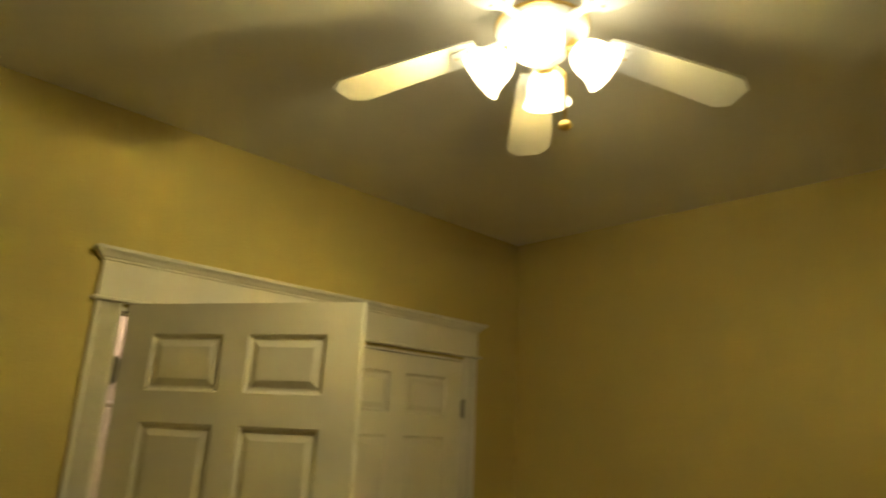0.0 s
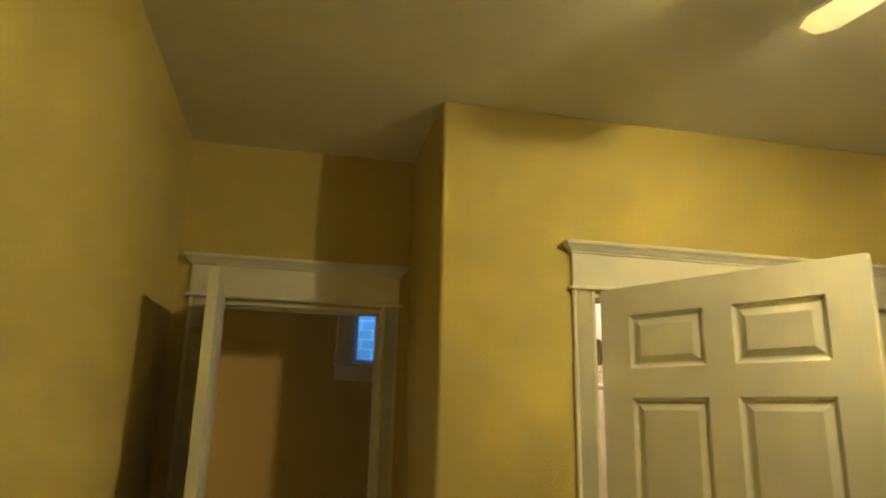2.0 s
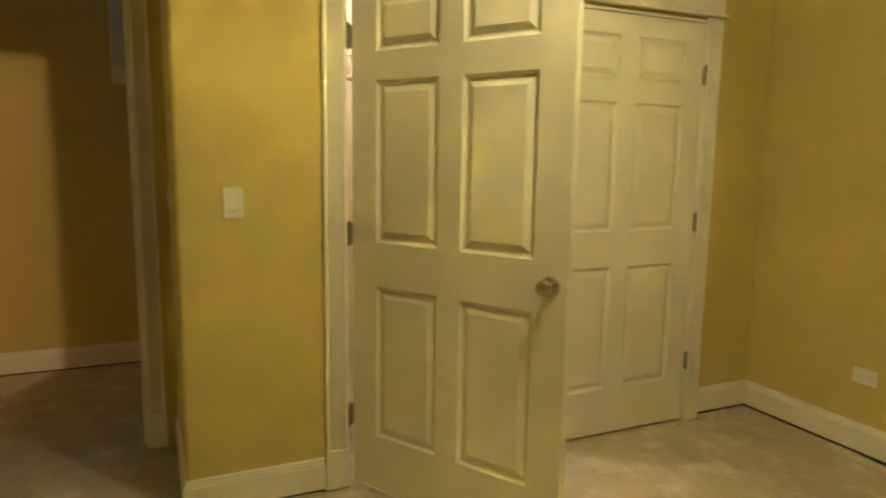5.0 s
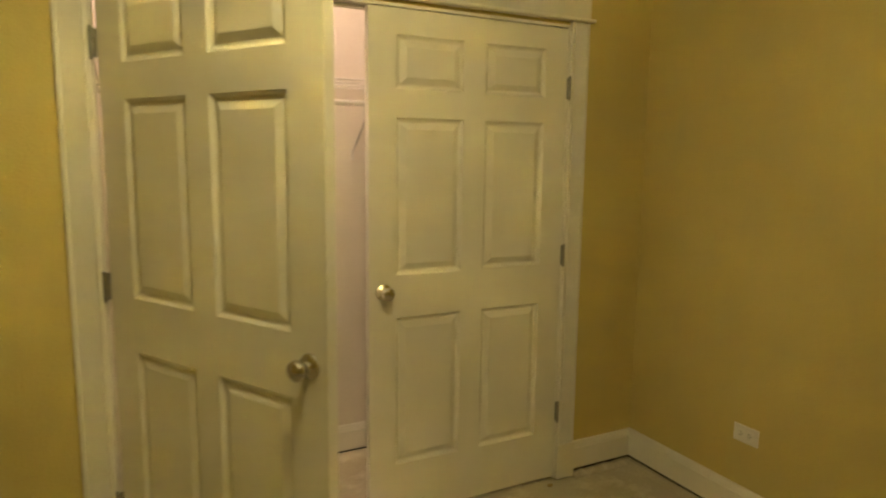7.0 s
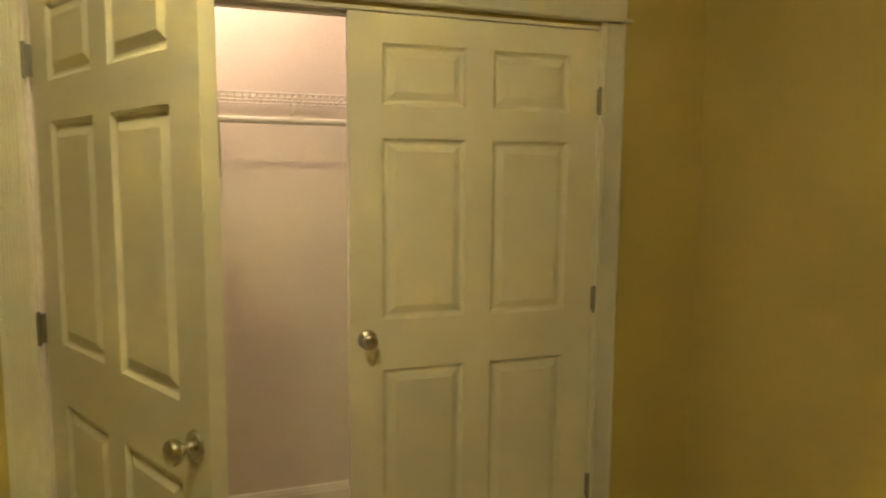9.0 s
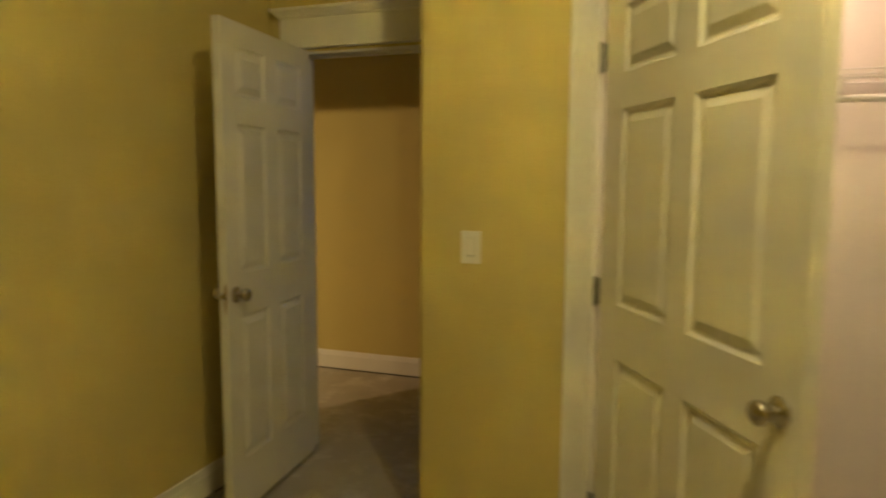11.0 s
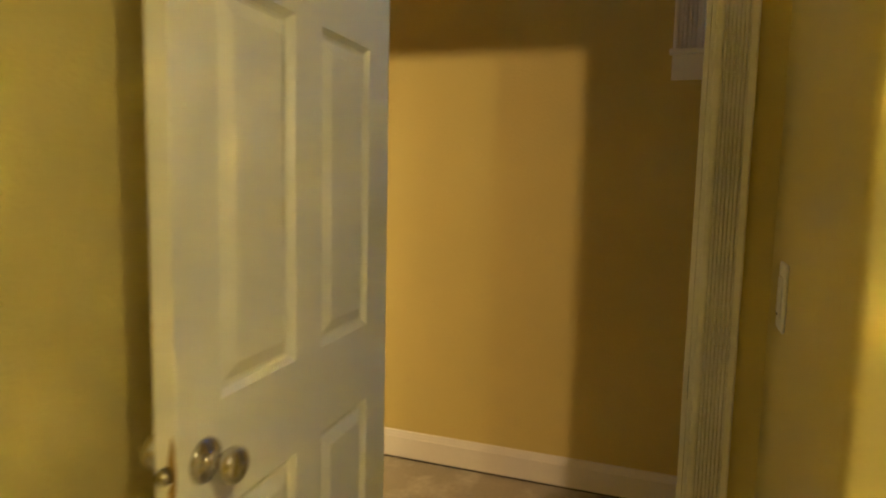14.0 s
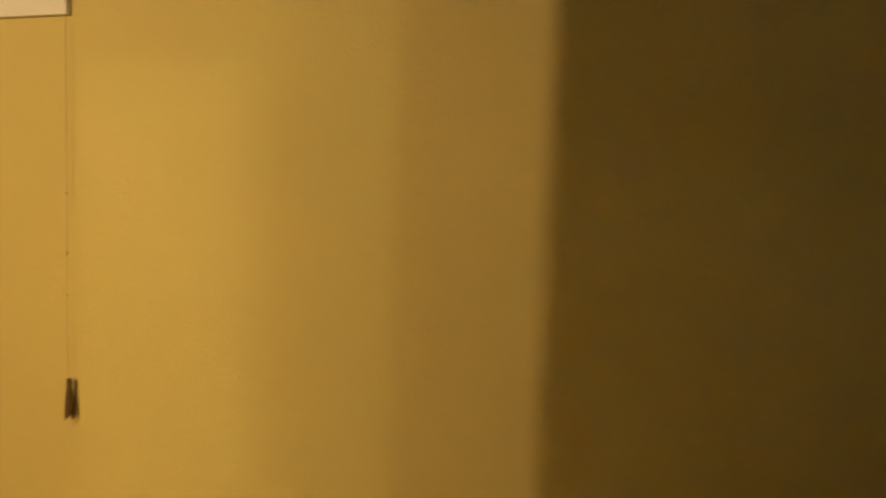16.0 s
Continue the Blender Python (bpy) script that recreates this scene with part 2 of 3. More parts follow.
def head_board(x0, x1, z0, y, out):
    """Frieze with a bead below and a stepped crown above."""
    h = 0.176
    steps = [(0.0, 0.021), (0.0, 0.034), (0.003, 0.037), (0.010, 0.037), (0.013, 0.034), (0.013, 0.021),
             (h - 0.030, 0.021), (h - 0.028, 0.027), (h - 0.020, 0.029), (h - 0.018, 0.034), (h - 0.006, 0.044), (h + 0.002, 0.054), (h + 0.004, 0.058), (h + 0.016, 0.058), (h + 0.018, 0.055)]
    bm = bmesh.new()
    rings = []
    for dz, t in steps:
        o = t - 0.021
        rings.append([Vector(p) for p in ((x0 - o, y, z0 + dz), (x1 + o, y, z0 + dz), (x1 + o, y + out * t, z0 + dz), (x0 - o, y + out * t, z0 + dz))])
    loft(bm, rings)
    return setting("trim_head", bm, TRIM, "white door head with a bead and a stepped crown")


def door_trim(x0, x1, y, out, left=CASW, right=CASW):
    top = HEAD + 0.014
    for name, x, w in (("trim_casing", x0 - left + 0.005, left), ("trim_casing", x1 - 0.005, right)):
        casing(name, x, 0.175, top, y, out, w)
        bm = bmesh.new()
        ys = sorted((y, y + out * 0.024))
        add_box(bm, x - 0.003 if w == CASW else x, ys[0], 0.006, x + w + 0.003, ys[1], 0.175, 0.003)
        setting("trim_plinth", bm, TRIM, "white plinth block under the casing")
    head_board(x0 - left + 0.005, x1 - 0.005 + right, top, y, out)


def jamb(x0, x1, y0, y1, stop):
    """Lining of an opening with a door stop at depth stop."""
    t = 0.012
    bm = bmesh.new()
    for a, b in ((x0, x0 + t), (x1 - t, x1)):
        add_box(bm, a, y0 - 0.002, 0.004, b, y1 + 0.002, HEAD)
    add_box(bm, x0 + t, y0 - 0.002, HEAD - t, x1 - t, y1 + 0.002, HEAD)
    if stop is not None:
        add_box(bm, x0 + t, stop, 0.004, x0 + t + 0.011, stop + 0.032, HEAD - t, 0.002)
        add_box(bm, x1 - t - 0.011, stop, 0.004, x1 - t, stop + 0.032, HEAD - t, 0.002)
        add_box(bm, x0 + t + 0.011, stop, HEAD - t - 0.011, x1 - t - 0.011, stop + 0.032, HEAD - t, 0.002)
    return setting("trim_jamb", bm, TRIM, "white door jamb")


jamb(CO0, CO1, 0.0, 0.12, 0.04)
jamb(DO0, DO1, YD, YH, YD + 0.042)
jamb(NX0, NX1, YD, YH, None)
door_trim(CO0, CO1, 0.0, -1)
door_trim(DO0, DO1, YD, -1, right=0.080)
door_trim(DO0, DO1, YH, 1)
C0, C1 = CO0 - CASW + 0.005, CO1 - 0.005 + CASW
baseboard((C0 - 0.003, 0.0), (0.0, 0.0))
baseboard((XR, 0.0), (C1 + 0.003, 0.0), lift=0.024)
baseboard((XR, YB), (XR, 0.0), lift=0.024)
baseboard((0.0, -0.015), (0.0, YD))
baseboard((XL, YD), (XL, YB))
baseboard((XL, YB), (XR, YB))
baseboard((XR - 0.004, YD), (0.124, YD))
baseboard((0.124, YD), (0.124, 0.12))
baseboard((XR, YF), (-4.2, YF))
baseboard((NX1, YH), (DO0 - CASW, YH))

# ---- panel doors ----
PANEL_Z = [(0.243, 0.862), (1.036, 1.650), (1.757, 1.958)]
PIN = 0.020                      # the leaf lies this far behind its hinge pin
LEAF_H, LEAF_Z = 2.036, 0.016


def panel_mesh(x0, x1, z0, z1, depth, side):
    """One moulded panel: sunk border, raised field, on the face y = 0 or depth."""
    prof = [(0.0, 0.0), (0.004, 0.004), (0.010, 0.0095), (0.015, 0.0115), (0.020, 0.0115), (0.042, 0.002), (0.045, 0.001)]
    bm = bmesh.new()
    rings = []
    for i, d in prof:
        y = d if side < 0 else depth - d
        rings.append([Vector(p) for p in ((x0 + i, y, z0 + i), (x1 - i, y, z0 + i), (x1 - i, y, z1 - i), (x0 + i, y, z1 - i))])
    vr = [[bm.verts.new(p) for p in r] for r in rings]
    for a, b in zip(vr, vr[1:]):
        for k in range(4):
            bm.faces.new((a[k], a[(k + 1) % 4], b[(k + 1) % 4], b[k]))
    bm.faces.new(vr[-1])
    return bm


def leaf_frame(width, depth, cols, tall=0.0):
    """Stiles and rails with rectangular holes for the panels, edges included."""
    bm = bmesh.new()
    xs = [0.0] + [v for c in cols for v in c] + [width]
    zs = [LEAF_Z] + [v for c in PANEL_Z for v in c] + [LEAF_Z + LEAF_H + tall]
    for y in (0.0, depth):
        grid = [[bm.verts.new((x, y, z)) for x in xs] for z in zs]
        for j in range(len(zs) - 1):
            for i in range(len(xs) - 1):
                if not (i % 2 and j % 2):
                    bm.faces.new((grid[j][i], grid[j][i + 1], grid[j + 1][i + 1], grid[j + 1][i]))
        bm.verts.ensure_lookup_table()
    for a, b in (((0.0, LEAF_Z), (width, LEAF_Z)), ((width, LEAF_Z), (width, zs[-1])), ((width, zs[-1]), (0.0, zs[-1])), ((0.0, zs[-1]), (0.0, LEAF_Z))):
        bm.faces.new([bm.verts.new(p) for p in ((a[0], 0.0, a[1]), (b[0], 0.0, b[1]), (b[0], depth, b[1]), (a[0], depth, a[1]))])
    bmesh.ops.remove_doubles(bm, verts=bm.verts, dist=1e-5)
    return bm


def knob_mesh():
    """Round knob on its rose; the axis points along -y from the leaf face."""
    prof = [(0.0335, 0.0), (0.0335, 0.003), (0.031, 0.007), (0.017, 0.010), (0.0125, 0.014), (0.0115, 0.026), (0.014, 0.031), (0.022, 0.036),
            (0.0265, 0.043), (0.0275, 0.050), (0.026, 0.056), (0.021, 0.0605), (0.013, 0.063), (0.004, 0.0638)]
    return lathe(prof, 28)


def hinge_mesh():
    bm = bmesh.new()
    for k in range(5):
        rod(bm, (0, 0, -0.044 + k * 0.0178), (0, 0, -0.044 + k * 0.0178 + 0.0168), 0.0062, 12)
    rod(bm, (0, 0, -0.049), (0, 0, 0.049), 0.004, 10)
    lathe([(0.0062, 0.0), (0.0066, 0.003), (0.002, 0.006)], 12, Matrix.Translation((0, 0, 0.0455)), bm)
    lathe([(0.0062, 0.0), (0.0066, -0.003), (0.002, -0.006)], 12, Matrix.Translation((0, 0, -0.0455)), bm)
    return bm


def panel_door(name, width, hinge, turn, label, mirror=False, knob=0.06, both=True, depth=0.035, lift=0.0, hinges=(0.322, 1.075, 1.830), st=0.113, tall=0.0):
    """Six-panel leaf hinged at the plan point hinge; local x runs along the leaf, y = 0 is the face that is flush when shut."""
    mull = 0.100
    pw = (width - 2 * st - mull) / 2
    cols = [(st, st + pw), (st + pw + mull, width - st)]
    ob = thing(name, label, "door", pose(hinge[0], hinge[1], lift, 0, 0, turn))
    flip = Matrix.Diagonal((-1, 1, 1, 1)) if mirror else Matrix()

    back = Matrix.Translation((0, PIN, 0))

    def put(n, bm, mat, parent=ob, lab="", smooth=False):
        bmesh.ops.transform(bm, matrix=flip @ back, verts=bm.verts)
        return part(n, bm, mat, parent, lab, smooth)

    put("leaf_frame", leaf_frame(width, depth, cols, tall), DOOR)
    for side in (-1, 1):
        for x0, x1 in cols:
            for z0, z1 in PANEL_Z:
                put("panel", panel_mesh(x0, x1, z0, z1, depth, side), DOOR)
    for side in (-1, 1) if both else (-1,):
        bm = knob_mesh()
        at = Matrix.Translation((width - knob, 0 if side < 0 else depth, 0.972 - lift)) @ pose(0, 0, 0, 90 if side < 0 else -90)
        bmesh.ops.transform(bm, matrix=at, verts=bm.verts)
        put("knob", bm, NICKEL, lab="satin nickel round knob", smooth=True)
    for z in hinges:
        bm = hinge_mesh()
        bmesh.ops.transform(bm, matrix=Matrix.Translation((-0.002, -PIN + 0.001, z)), verts=bm.verts)
        h = put("hinge", bm, STEEL, lab="dark steel butt hinge", smooth=False)
        bm = box(-0.0032, -PIN, z - 0.044, -0.0004, depth * 0.85, z + 0.044)
        bmesh.ops.transform(bm, matrix=flip @ back, verts=bm.verts)
        part("hinge_leaf", bm, STEEL, h)
    return ob


panel_door("closet_door", 0.940, (CO0 + 0.012, -PIN), -60.0, "white six-panel closet door standing half open", both=False, lift=0.014, hinges=(0.308, 1.061, 1.823), st=0.125, tall=0.016)
panel_door("closet_door", 0.914, (CO1 - 0.014, -PIN), 0, "white six-panel closet door, shut", mirror=True, both=False, hinges=(0.339, 1.072, 1.802))
BDW = 0.753
bedroom_door = panel_door("bedroom_door", BDW, (DO0 + 0.016, YD - PIN), -86.0, "white six-panel bedroom door opened against the side wall", lift=0.014, st=0.100)
# round latch bolt in a split patch of bare wood
lx = BDW
part("latch_bolt", lathe([(0.0105, 0.0), (0.0105, 0.009), (0.008, 0.012)], 18, Matrix.Translation((lx, PIN + 0.018, 0.958)) @ pose(0, 0, 0, 0, 90)), NICKEL, bedroom_door, "round steel latch bolt", True)
for pts in ([(0.000, 0.978), (0.008, 0.990), (0.007, 1.012), (0.003, 1.030), (-0.001, 1.008), (-0.005, 0.988)],
            [(0.001, 0.962), (0.007, 0.950), (0.005, 0.925), (0.001, 0.895), (-0.002, 0.922), (-0.005, 0.948)],
            [(0.0085, 0.992), (0.0095, 0.970), (0.008, 0.946), (0.002, 0.952), (0.003, 0.970), (0.001, 0.986)]):
    bm = bmesh.new()
    loft(bm, [[Vector((lx - 0.004 + 0.0052 * k, PIN + 0.0255 + y, z - 0.014)) for y, z in pts] for k in (0, 1)])
    part("split_wood", bm, LATCH, bedroom_door, "split bare wood round the latch")
part("latch_hole", lathe([(0.0125, 0.0), (0.0125, 0.0012)], 18, Matrix.Translation((lx, PIN + 0.018, 0.958)) @ pose(0, 0, 0, 0, 90)), DARK, bedroom_door, "dark bore round the latch bolt")

# ---- closet fittings ----
shelf = thing("wire_shelf", "white coated wire shelf with a hanging rod in the closet", "shelf")
SX0, SX1, SZ, SY0, SY1 = 0.13, XR - 0.01, 1.821, 0.345, YD - 0.012
for y, z, r in ((SY0, SZ, 0.0032), (SY0, SZ - 0.028, 0.0032), (SY0 + 0.10, SZ - 0.004, 0.003), (SY0 + 0.21, SZ - 0.004, 0.003), (SY1, SZ - 0.004, 0.003)):
    bm = bmesh.new()
    rod(bm, (SX0, y, z), (SX1, y, z), r)
    part("rail", bm, WIRE, shelf)
bm = bmesh.new()
n = int((SX1 - SX0) / 0.0254)
for i in range(n + 1):
    x = SX0 + 0.006 + i * 0.0254
    rod(bm, (x, SY0, SZ), (x, SY1, SZ), 0.0021, 5)
    rod(bm, (x, SY0 + 0.001, SZ - 0.028), (x, SY0 + 0.001, SZ), 0.0021, 5)
tagged(part("wire_grid", bm, WIRE, shelf), kind="stuff")
bm = bmesh.new()
rod(bm, (SX0, SY0 + 0.03, SZ - 0.096), (SX1, SY0 + 0.03, SZ - 0.096), 0.0125, 16)
part("hanging_rod", bm, WIRE, shelf, "white hanging rod", True)
for x in (1.138, 1.725):
    bm = bmesh.new()
    loft(bm, [[Vector((x + dx, y + dy, z)) for dx, dy in ((-0.006, -0.003), (0.006, -0.003), (0.006, 0.003), (-0.006, 0.003))] for y, z in ((SY0 + 0.005, SZ - 0.002), (SY0 + 0.012, SZ - 0.03), (YD - 0.006, 1.515))])
    b = part("brace", bm, WIRE, shelf)
    bm = box(x - 0.009, YD - 0.006, 1.480, x + 0.009, YD - 0.001, 1.530, bevel=0.001)
    part("brace_foot", bm, WIRE, b)
for x in (0.65, 1.105, 1.40, 1.70, 1.98, 2.4):
    bm = bmesh.new()
    add_box(bm, x - 0.009, SY0 + 0.022, SZ - 0.106, x + 0.009, SY0 + 0.038, SZ - 0.082, 0.003)
    add_box(bm, x - 0.006, SY0 - 0.002, SZ - 0.078, x + 0.006, SY0 + 0.03, SZ - 0.03, 0.002)
    part("rod_hook", bm, WIRE, shelf)

closet_lamp = thing("closet_lamp", "small white ceiling lamp holder in the closet", "lamp", pose(1.05, 0.36, CEIL))
part("lamp_base", lathe([(0.055, 0.0), (0.055, -0.012), (0.04, -0.035), (0.025, -0.05), (0.022, -0.07)], 20), PLASTIC, closet_lamp, smooth=True)

# ---- ceiling fan ----
fan = thing("ceiling_fan", "white five-blade ceiling fan with four lit frosted bell shades", "ceiling fan", pose(FAN[0], FAN[1], 0))
part("canopy", lathe([(0.085, CEIL), (0.085, CEIL - 0.02), (0.07, CEIL - 0.035), (0.06, CEIL - 0.05)], 28), BLADE, fan, smooth=True)
part("motor_housing", lathe([(0.06, 2.812), (0.105, 2.802), (0.125, 2.782), (0.13, 2.758), (0.125, 2.738), (0.10, 2.730), (0.075, 2.727)], 32), BLADE, fan, smooth=True)
part("motor_band", lathe([(0.1305, 2.764), (0.1325, 2.761), (0.1325, 2.755), (0.1305, 2.752)], 32), BRASS, fan, "thin brass band round the motor", True)
part("switch_housing", lathe([(0.06, 2.735), (0.062, 2.725), (0.058, 2.710), (0.066, 2.700), (0.068, 2.680), (0.05, 2.665), (0.02, 2.657)], 28), BLADE, fan, smooth=True)
# blades that sag a little towards their tips
for k in range(5):
    tilt = pose(0, 0, 2.762, 0, 0, 113.7 - 72 * k) @ pose(0, 0, 0, -4, 9, 0)
    bm = bmesh.new()
    outline = [(0.19, -0.048), (0.23, -0.059), (0.45, -0.070), (0.580, -0.076), (0.592, -0.074), (0.628, -0.046), (0.634, -0.040), (0.640, 0.040), (0.636, 0.047), (0.604, 0.075), (0.592, 0.078), (0.45, 0.071), (0.23, 0.059), (0.19, 0.048)]
    loft(bm, [[tilt @ Vector((x * f, y * f, z)) for x, y in outline] for f, z in ((0.996, -0.0035), (1.0, -0.002), (1.0, 0.002), (0.996, 0.0035))])
    part("blade", bm, BLADE, fan)
    bm = bmesh.new()
    arm = [(0.10, -0.018), (0.17, -0.014), (0.20, -0.035), (0.26, -0.030), (0.275, 0.0), (0.26, 0.030), (0.20, 0.035), (0.17, 0.014), (0.10, 0.018)]
    loft(bm, [[tilt @ Vector((x, y, z)) for x, y in arm] for z in (-0.0085, -0.004)])
    iron = part("blade_arm", bm, BLADE, fan)
    for x, y in ((0.215, -0.020), (0.215, 0.020), (0.255, 0.0)):
        part("screw", lathe([(0.005, 0.0), (0.004, -0.0025)], 10, tilt @ Matrix.Translation((x, y, -0.0085))), BRASS, iron)
SZK = 2.697
for a in (32, 122, 212, 302):
    turn = pose(0, 0, 0, 0, 0, a)
    bm = bmesh.new()
    rod(bm, turn @ Vector((0.045, 0, SZK - 0.007)), turn @ Vector((0.078, 0, SZK)), 0.011, 12)
    arm = part("lamp_arm", bm, BRASS, fan, "brass lamp arm", True)
    axis = turn @ Matrix.Translation((0.080, 0, SZK)) @ pose(0, 0, 0, 0, 180 - 50, 0)
    part("lamp_cup", lathe([(0.012, -0.012), (0.024, -0.006), (0.026, 0.018), (0.022, 0.022)], 20, axis), BRASS, arm, "brass shade holder", True)
    prof = [(0.024, 0.016), (0.034, 0.024), (0.046, 0.042), (0.052, 0.062), (0.054, 0.080), (0.058, 0.098), (0.070, 0.118), (0.068, 0.118), (0.055, 0.098), (0.051, 0.080), (0.049, 0.062), (0.043, 0.042), (0.030, 0.026)]
    part("shade", lathe(prof, 28, axis, close=False), FROSTED_DIM if a == 32 else FROSTED, fan, "lit frosted glass bell shade", True)
bm = bmesh.new()
CH = (0.085, -0.015)
for i in range(22):
    lathe([(0.003, -0.0028), (0.0065, 0.0), (0.003, 0.0028)], 10, Matrix.Translation((*CH, 2.652 - i * 0.0068)), bm)
rod(bm, (0.045, -0.008, 2.662), (*CH, 2.654), 0.004)
chain = part("pull_chain", bm, BRASS, fan, "brass coil chain")
part("pull_knob", lathe([(0.005, 0.014), (0.014, 0.010), (0.018, 0.002), (0.018, -0.006), (0.012, -0.012)], 18, Matrix.Translation((*CH, 2.495))), BRASS, chain, "small brass pull knob", True)

# ---- switches and outlet ----


def wall_plate(name, label, category, m, outlet=False):
    ob = thing(name, label, category, m)
    part("cover_plate", box(-0.036, -0.006, -0.058, 0.036, 0.0, 0.058, bevel=0.0025), PLASTIC, ob)
    if outlet:
        for z in (-0.020, 0.020):
            bm = box(-0.017, -0.008, z - 0.014, 0.017, -0.006, z + 0.014, bevel=0.0015)
            s = part("socket", bm, PLASTIC, ob)
            bm = bmesh.new()
            for x, h in ((-0.0065, 0.005), (0.0065, 0.004)):
                add_box(bm, x - 0.0012, -0.0083, z - h + 0.003, x + 0.0012, -0.0079, z + h + 0.003)
            lathe([(0.0026, 0), (0.0026, 0.0004)], 10, Matrix.Translation((0, -0.0079, z - 0.008)) @ pose(0, 0, 0, 90), bm)
            part("slots", bm, DARK, s)
    else:
        # thin rim round the rocker, its grey put in for the shaded seam
        part("rocker_seam_shade", box(-0.0182, -0.0066, -0.0347, 0.0182, -0.006, 0.0347), SEAM, ob)
        part("rocker", box(-0.0165, -0.0095, -0.033, 0.0165, -0.006, 0.033, bevel=0.0015), PLASTIC, ob)
        # dark bar drawn for the shadow at the rocker's lower edge
        part("rocker_shade_line", box(-0.0120, -0.0098, -0.0305, 0.0120, -0.0094, -0.0285), DARK, ob)
    for z in (-0.0485, 0.0485):
        part("screw", lathe([(0.0033, 0.0), (0.0028, 0.0012)], 12, Matrix.Translation((0, -0.006, z)) @ pose(0, 0, 0, 90)), PLASTIC, ob)
    return ob


wall_plate("light_switch", "white rocker light switch on the yellow wall", "light switch", pose(0.201, 0.0, 1.204))
wall_plate("wall_switch", "white wall switch plate beside the bedroom door", "light switch", pose(0.0, 0.504, 1.197, 0, 0, -90))
wall_plate("wall_outlet", "white double socket low on the yellow wall", "outlet", pose(XR, -0.66, 0.395, 0, -90, -90), outlet=True)

strike = setting("trim_strike_plate", box(DO1 - 0.0135, YD + 0.030, 0.925, DO1 - 0.012, YD + 0.058, 0.995, bevel=0.0006), STEEL, "worn steel strike plate in the door jamb")
part("strike_hole", box(DO1 - 0.0139, YD + 0.037, 0.940, DO1 - 0.0134, YD + 0.051, 0.980), DARK, strike)


# ---- litter on the floor ----
def chip(place, size, turn, seed):
    """Flat broken flake of plaster."""
    rng = random.Random(seed)
    n = 7
    ring = [(size * rng.uniform(0.6, 1.0) * math.cos(2 * math.pi * k / n), size * 0.6 * rng.uniform(0.6, 1.0) * math.sin(2 * math.pi * k / n)) for k in range(n)]
    bm = bmesh.new()
    loft(bm, [[Vector((x * f, y * f, z)) for x, y in ring] for f, z in ((1.0, 0.0), (0.95, 0.003), (0.6, 0.005))])
    ob = part("plaster_chip", bm, CHIP)
    ob.matrix_basis = pose(place[0], place[1], 0, 0, 0, turn)
    return tagged(ob, "small pale plaster flake lying on the concrete floor", "debris", "plaster flakes on the floor")


for k, (x, y, r) in enumerate(((1.847, -0.522, 0.016), (2.203, -0.873, 0.022), (1.841, -0.221, 0.010), (1.652, -0.39, 0.010), (2.55, -0.52, 0.009), (-0.929, 1.499, 0.012), (-0.574, 1.383, 0.020), (-0.596, 1.187, 0.010), (1.531, 0.379, 0.009), (2.34, -0.21, 0.010))):
    chip((x, y), r, 40 * k, k)
scrap = chip((2.415, -0.045), 0.022, 15, 50)
scrap.data.materials[0] = CORD
scrap.name = "wood_scrap"
tagged(scrap, "small brown wood splinter at the foot of the casing", "debris")
wire = thing("cable_end", "short dark cable end poking out under the baseboard", "cable", pose(XL + 0.016, 0.185, 0.008))
for pts in (((0.0, 0.02, 0.0), (0.016, 0.0, 0.012), (0.03, -0.03, 0.02), (0.028, -0.075, 0.030)), ((0.016, 0.0, 0.012), (0.035, -0.025, 0.004), (0.05, -0.06, 0.0))):
    bm = bmesh.new()
    for a, b in zip(pts, pts[1:]):
        rod(bm, a, b, 0.0028)
    part("strand", bm, DARK, wire)

# ---- windows ----


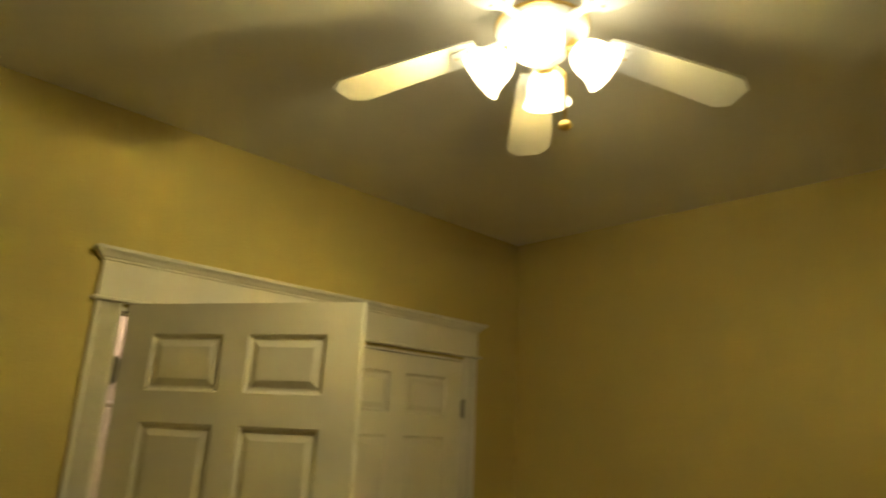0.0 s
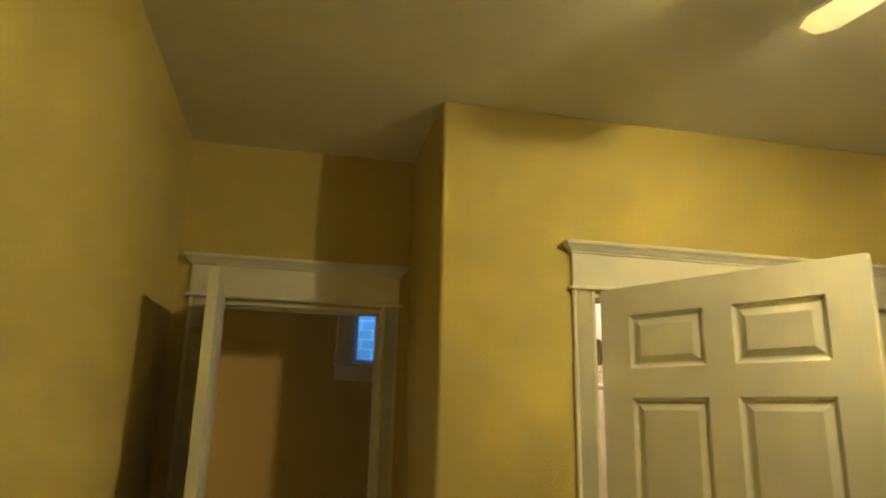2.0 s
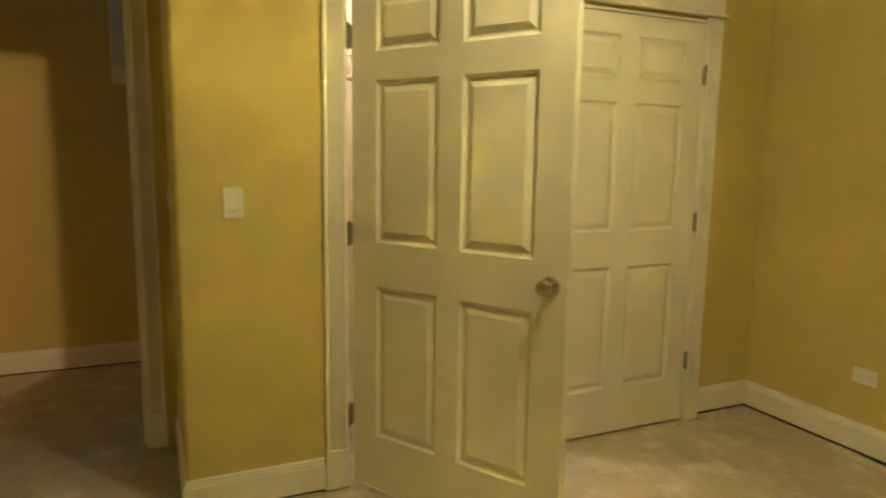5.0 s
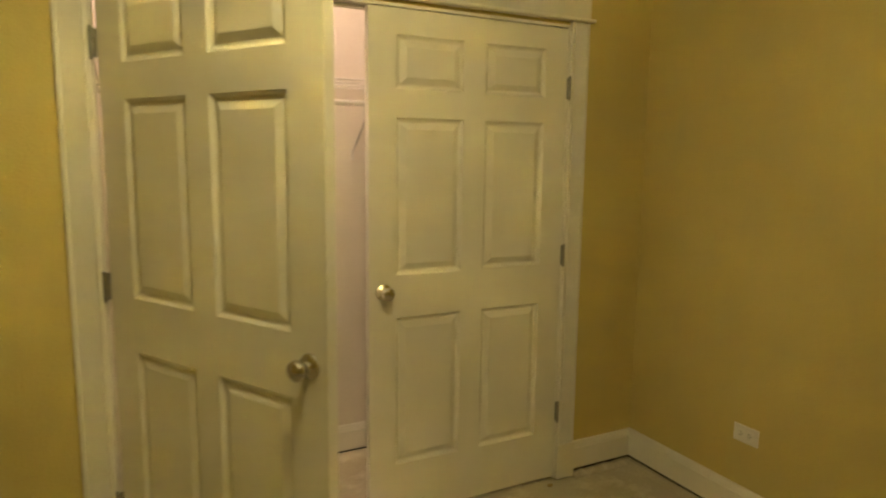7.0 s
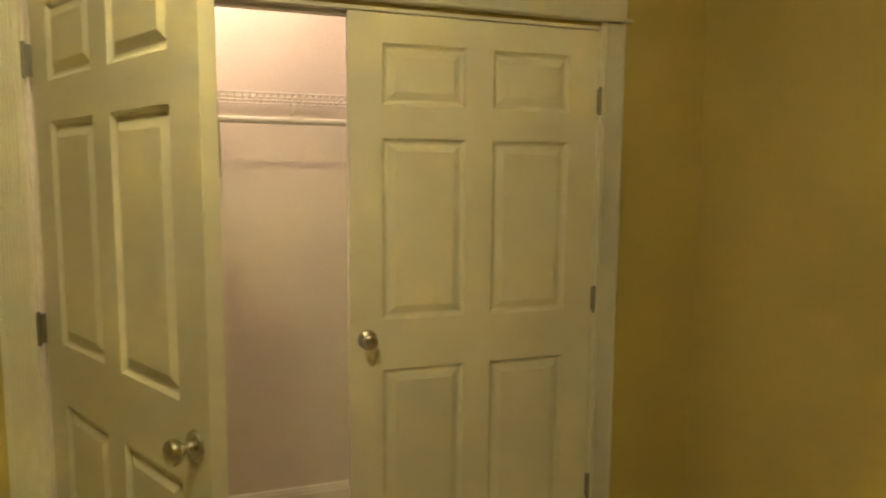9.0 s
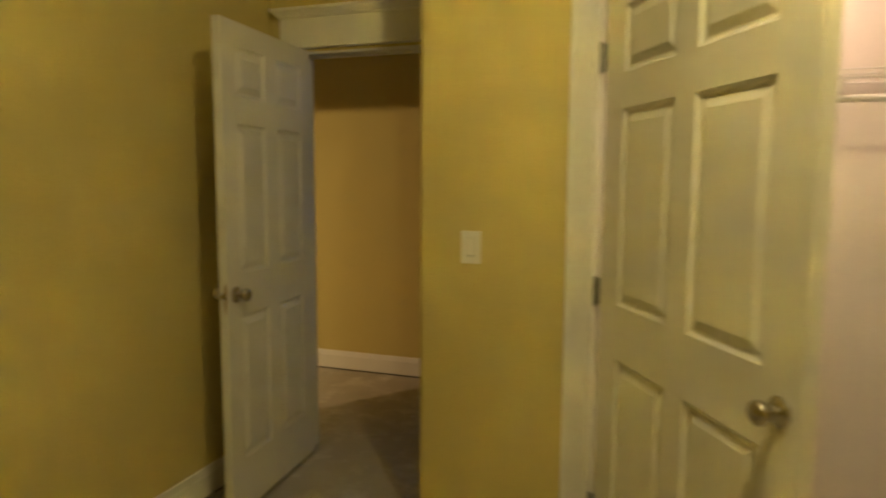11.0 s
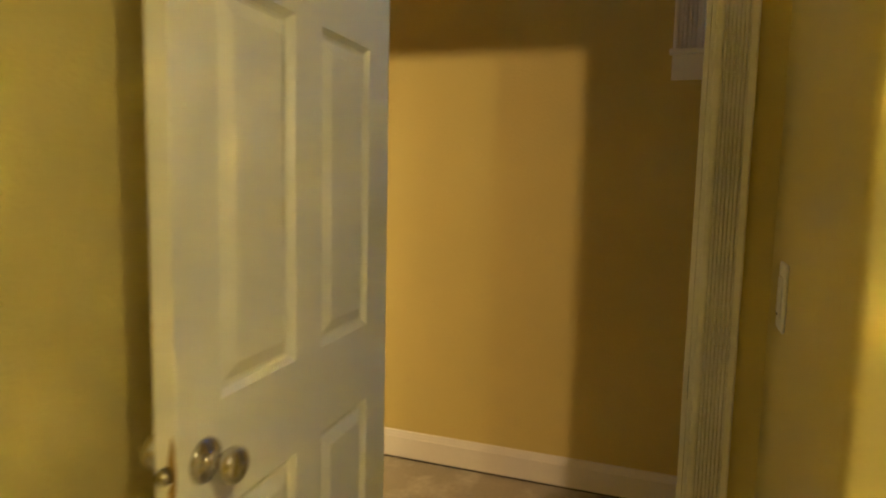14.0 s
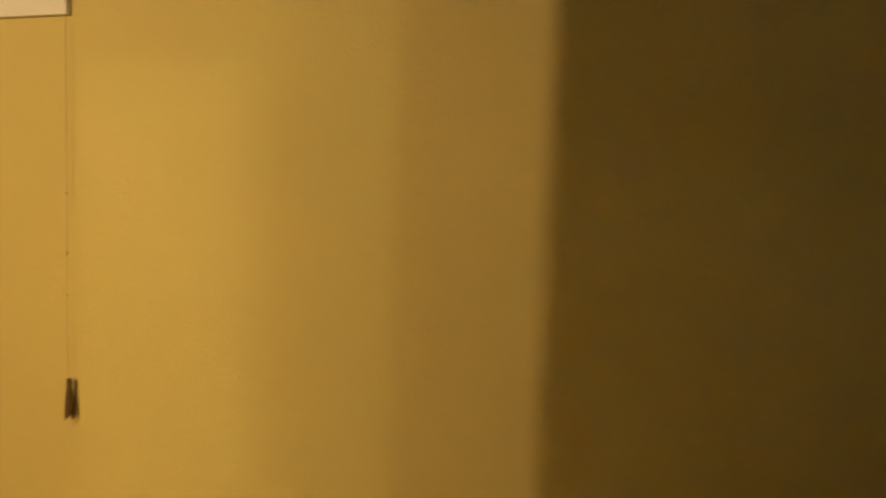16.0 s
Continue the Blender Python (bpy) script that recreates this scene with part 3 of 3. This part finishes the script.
def window(name, w, cord=False):
    x0, x1, z0, z1 = w
    ob = tagged(new(name), "small high white window with a view of pale brick", kind="structure")
    yf = YF + 0.10
    bm = bmesh.new()
    for a in ((x0, YF + 0.002, z0, x0 + 0.012, YF + TW, z1), (x1 - 0.012, YF + 0.002, z0, x1, YF + TW, z1), (x0 + 0.012, YF + 0.002, z1 - 0.012, x1 - 0.012, YF + TW, z1), (x0 + 0.012, YF + 0.002, z0, x1 - 0.012, YF + TW, z0 + 0.004)):
        add_box(bm, *a)
    part("reveal", bm, TRIM, ob)
    for lab, t, y, d in (("window_frame", 0.020, yf, 0.06), ("sash", 0.018, yf + 0.012, 0.035)):
        o = 0.012 if lab == "window_frame" else 0.032
        bm = bmesh.new()
        a0, a1, b0, b1 = x0 + o, x1 - o, z0 + (0.004 if o < 0.02 else 0.018), z1 - o
        add_box(bm, a0, y, b0, a0 + t, y + d, b1, 0.003)
        add_box(bm, a1 - t, y, b0, a1, y + d, b1, 0.003)
        add_box(bm, a0 + t, y, b0, a1 - t, y + d, b0 + 0.014, 0.003)
        add_box(bm, a0 + t, y, b1 - t, a1 - t, y + d, b1, 0.003)
        part(lab, bm, VINYL, ob)
    p = part("pane", box(x0 + 0.046, yf + 0.028, z0 + 0.028, x1 - 0.046, yf + 0.032, z1 - 0.046), GLASS, ob)
    p.visible_shadow = False
    cw = 0.112
    for x in (x0 - cw + 0.004, x1 - 0.004):
        bm = bmesh.new()
        loft(bm, [[Vector((x + u, YF - t, z)) for u, t in casing_profile(cw, 5)] for z in (z0 - 0.002, z1 + 0.004)])
        part("window_casing", bm, TRIM, ob)
    part("window_sill", box(x0 - cw - 0.008, YF - 0.040, z0 - 0.022, x1 + cw + 0.008, YF + 0.03, z0 - 0.002, bevel=0.005), TRIM, ob)
    part("apron", box(x0 - cw + 0.004, YF - 0.018, z0 - 0.122, x1 + cw - 0.004, YF - 0.0005, z0 - 0.022, bevel=0.002), TRIM, ob)
    part("window_head", box(x0 - cw - 0.01, YF - 0.024, z1 + 0.004, x1 + cw + 0.01, YF - 0.0005, z1 + 0.12, bevel=0.003), TRIM, ob)
    return ob


window("window_1", W1)
window("window_2", W2)

# blind pull beside the second window
pull = thing("blind_pull", "thin brown blind cord with a frayed dark tassel", "blind cord", pose(-2.007, YF - 0.022, 0))
part("cord_hook", box(-0.012, 0.0, 2.585, 0.012, 0.0215, 2.625, bevel=0.003), PLASTIC, pull)
bm = bmesh.new()
rod(bm, (0, 0, 0.728), (0, 0, 2.60), 0.0007, 6)
part("cord", bm, CORD, pull)
for z in (1.29, 1.113, 0.990):
    part("knot", lathe([(0.001, -0.005), (0.0035, -0.002), (0.0035, 0.002), (0.001, 0.005)], 8, Matrix.Translation((0, 0, z))), CORD, pull)
tassel = part("tassel", lathe([(0.003, 0.739), (0.0075, 0.735), (0.0085, 0.722), (0.0065, 0.715), (0.009, 0.704), (0.011, 0.672), (0.011, 0.640), (0.009, 0.632)], 14, Matrix.Translation((0.004, 0, 0))), TASSEL, pull, "dark brown frayed cord tassel", True)
rng = random.Random(7)
for k in range(16):
    a = 2 * math.pi * k / 16 + rng.uniform(-0.15, 0.15)
    r, low = 0.0105, rng.uniform(0.612, 0.628)
    bm = bmesh.new()
    rod(bm, (0.004 + r * math.cos(a), r * math.sin(a), 0.668), (0.004 + (r + rng.uniform(-0.001, 0.004)) * math.cos(a), (r + 0.001) * math.sin(a), low), 0.0013, 5)
    part("fringe", bm, TASSEL, tassel)

# ---- light fixture of the next room ----
vanity = thing("wall_light_bar", "three-lamp nickel light bar in the next room", "lamp", pose(-2.35, -0.60, 0))
part("bar", box(-0.32, -0.02, 2.285, 0.78, 0.02, 2.32, bevel=0.006), NICKEL, vanity)
bm = bmesh.new()
rod(bm, (0, 0, 2.32), (0, 0, CEIL), 0.008, 12)
part("stem", bm, NICKEL, vanity)
for x in (-0.142, 0.282, 0.66):
    part("socket", lathe([(0.022, 2.29), (0.024, 2.25), (0.018, 2.215)], 16, Matrix.Translation((x, 0, 0))), PLASTIC, vanity)

# ---- outside ----
setting("ground", box(-40, YF + TW, -0.3, 40, 60, -0.15), CONCRETE, "ground outside the house")
brick_wall = tagged(new("backdrop_brick_wall"), "pale brick wall of the house next door", kind="structure")
YN = 4.0
part("mortar", box(-6, YN, -0.15, 4, YN + 0.2, 3.6), MORTAR, brick_wall)
bh, bl, gap = 0.076, 0.200, 0.016
bm = box(0, -0.006, 0, bl, 0.004, bh, bevel=0.002)
brick_data = mesh("brick", bm, BRICK)
for x_from, x_to in ((-1.1, 1.0), (-4.2, -2.6)):
    for r in range(20):
        z = 1.75 + r * (bh + gap)
        x = x_from + (bl + gap) / 2 * (r % 2)
        while x < x_to:
            b = new("brick", brick_data)
            b.parent = brick_wall
            b.location = (x, YN, z)
            x += bl + gap
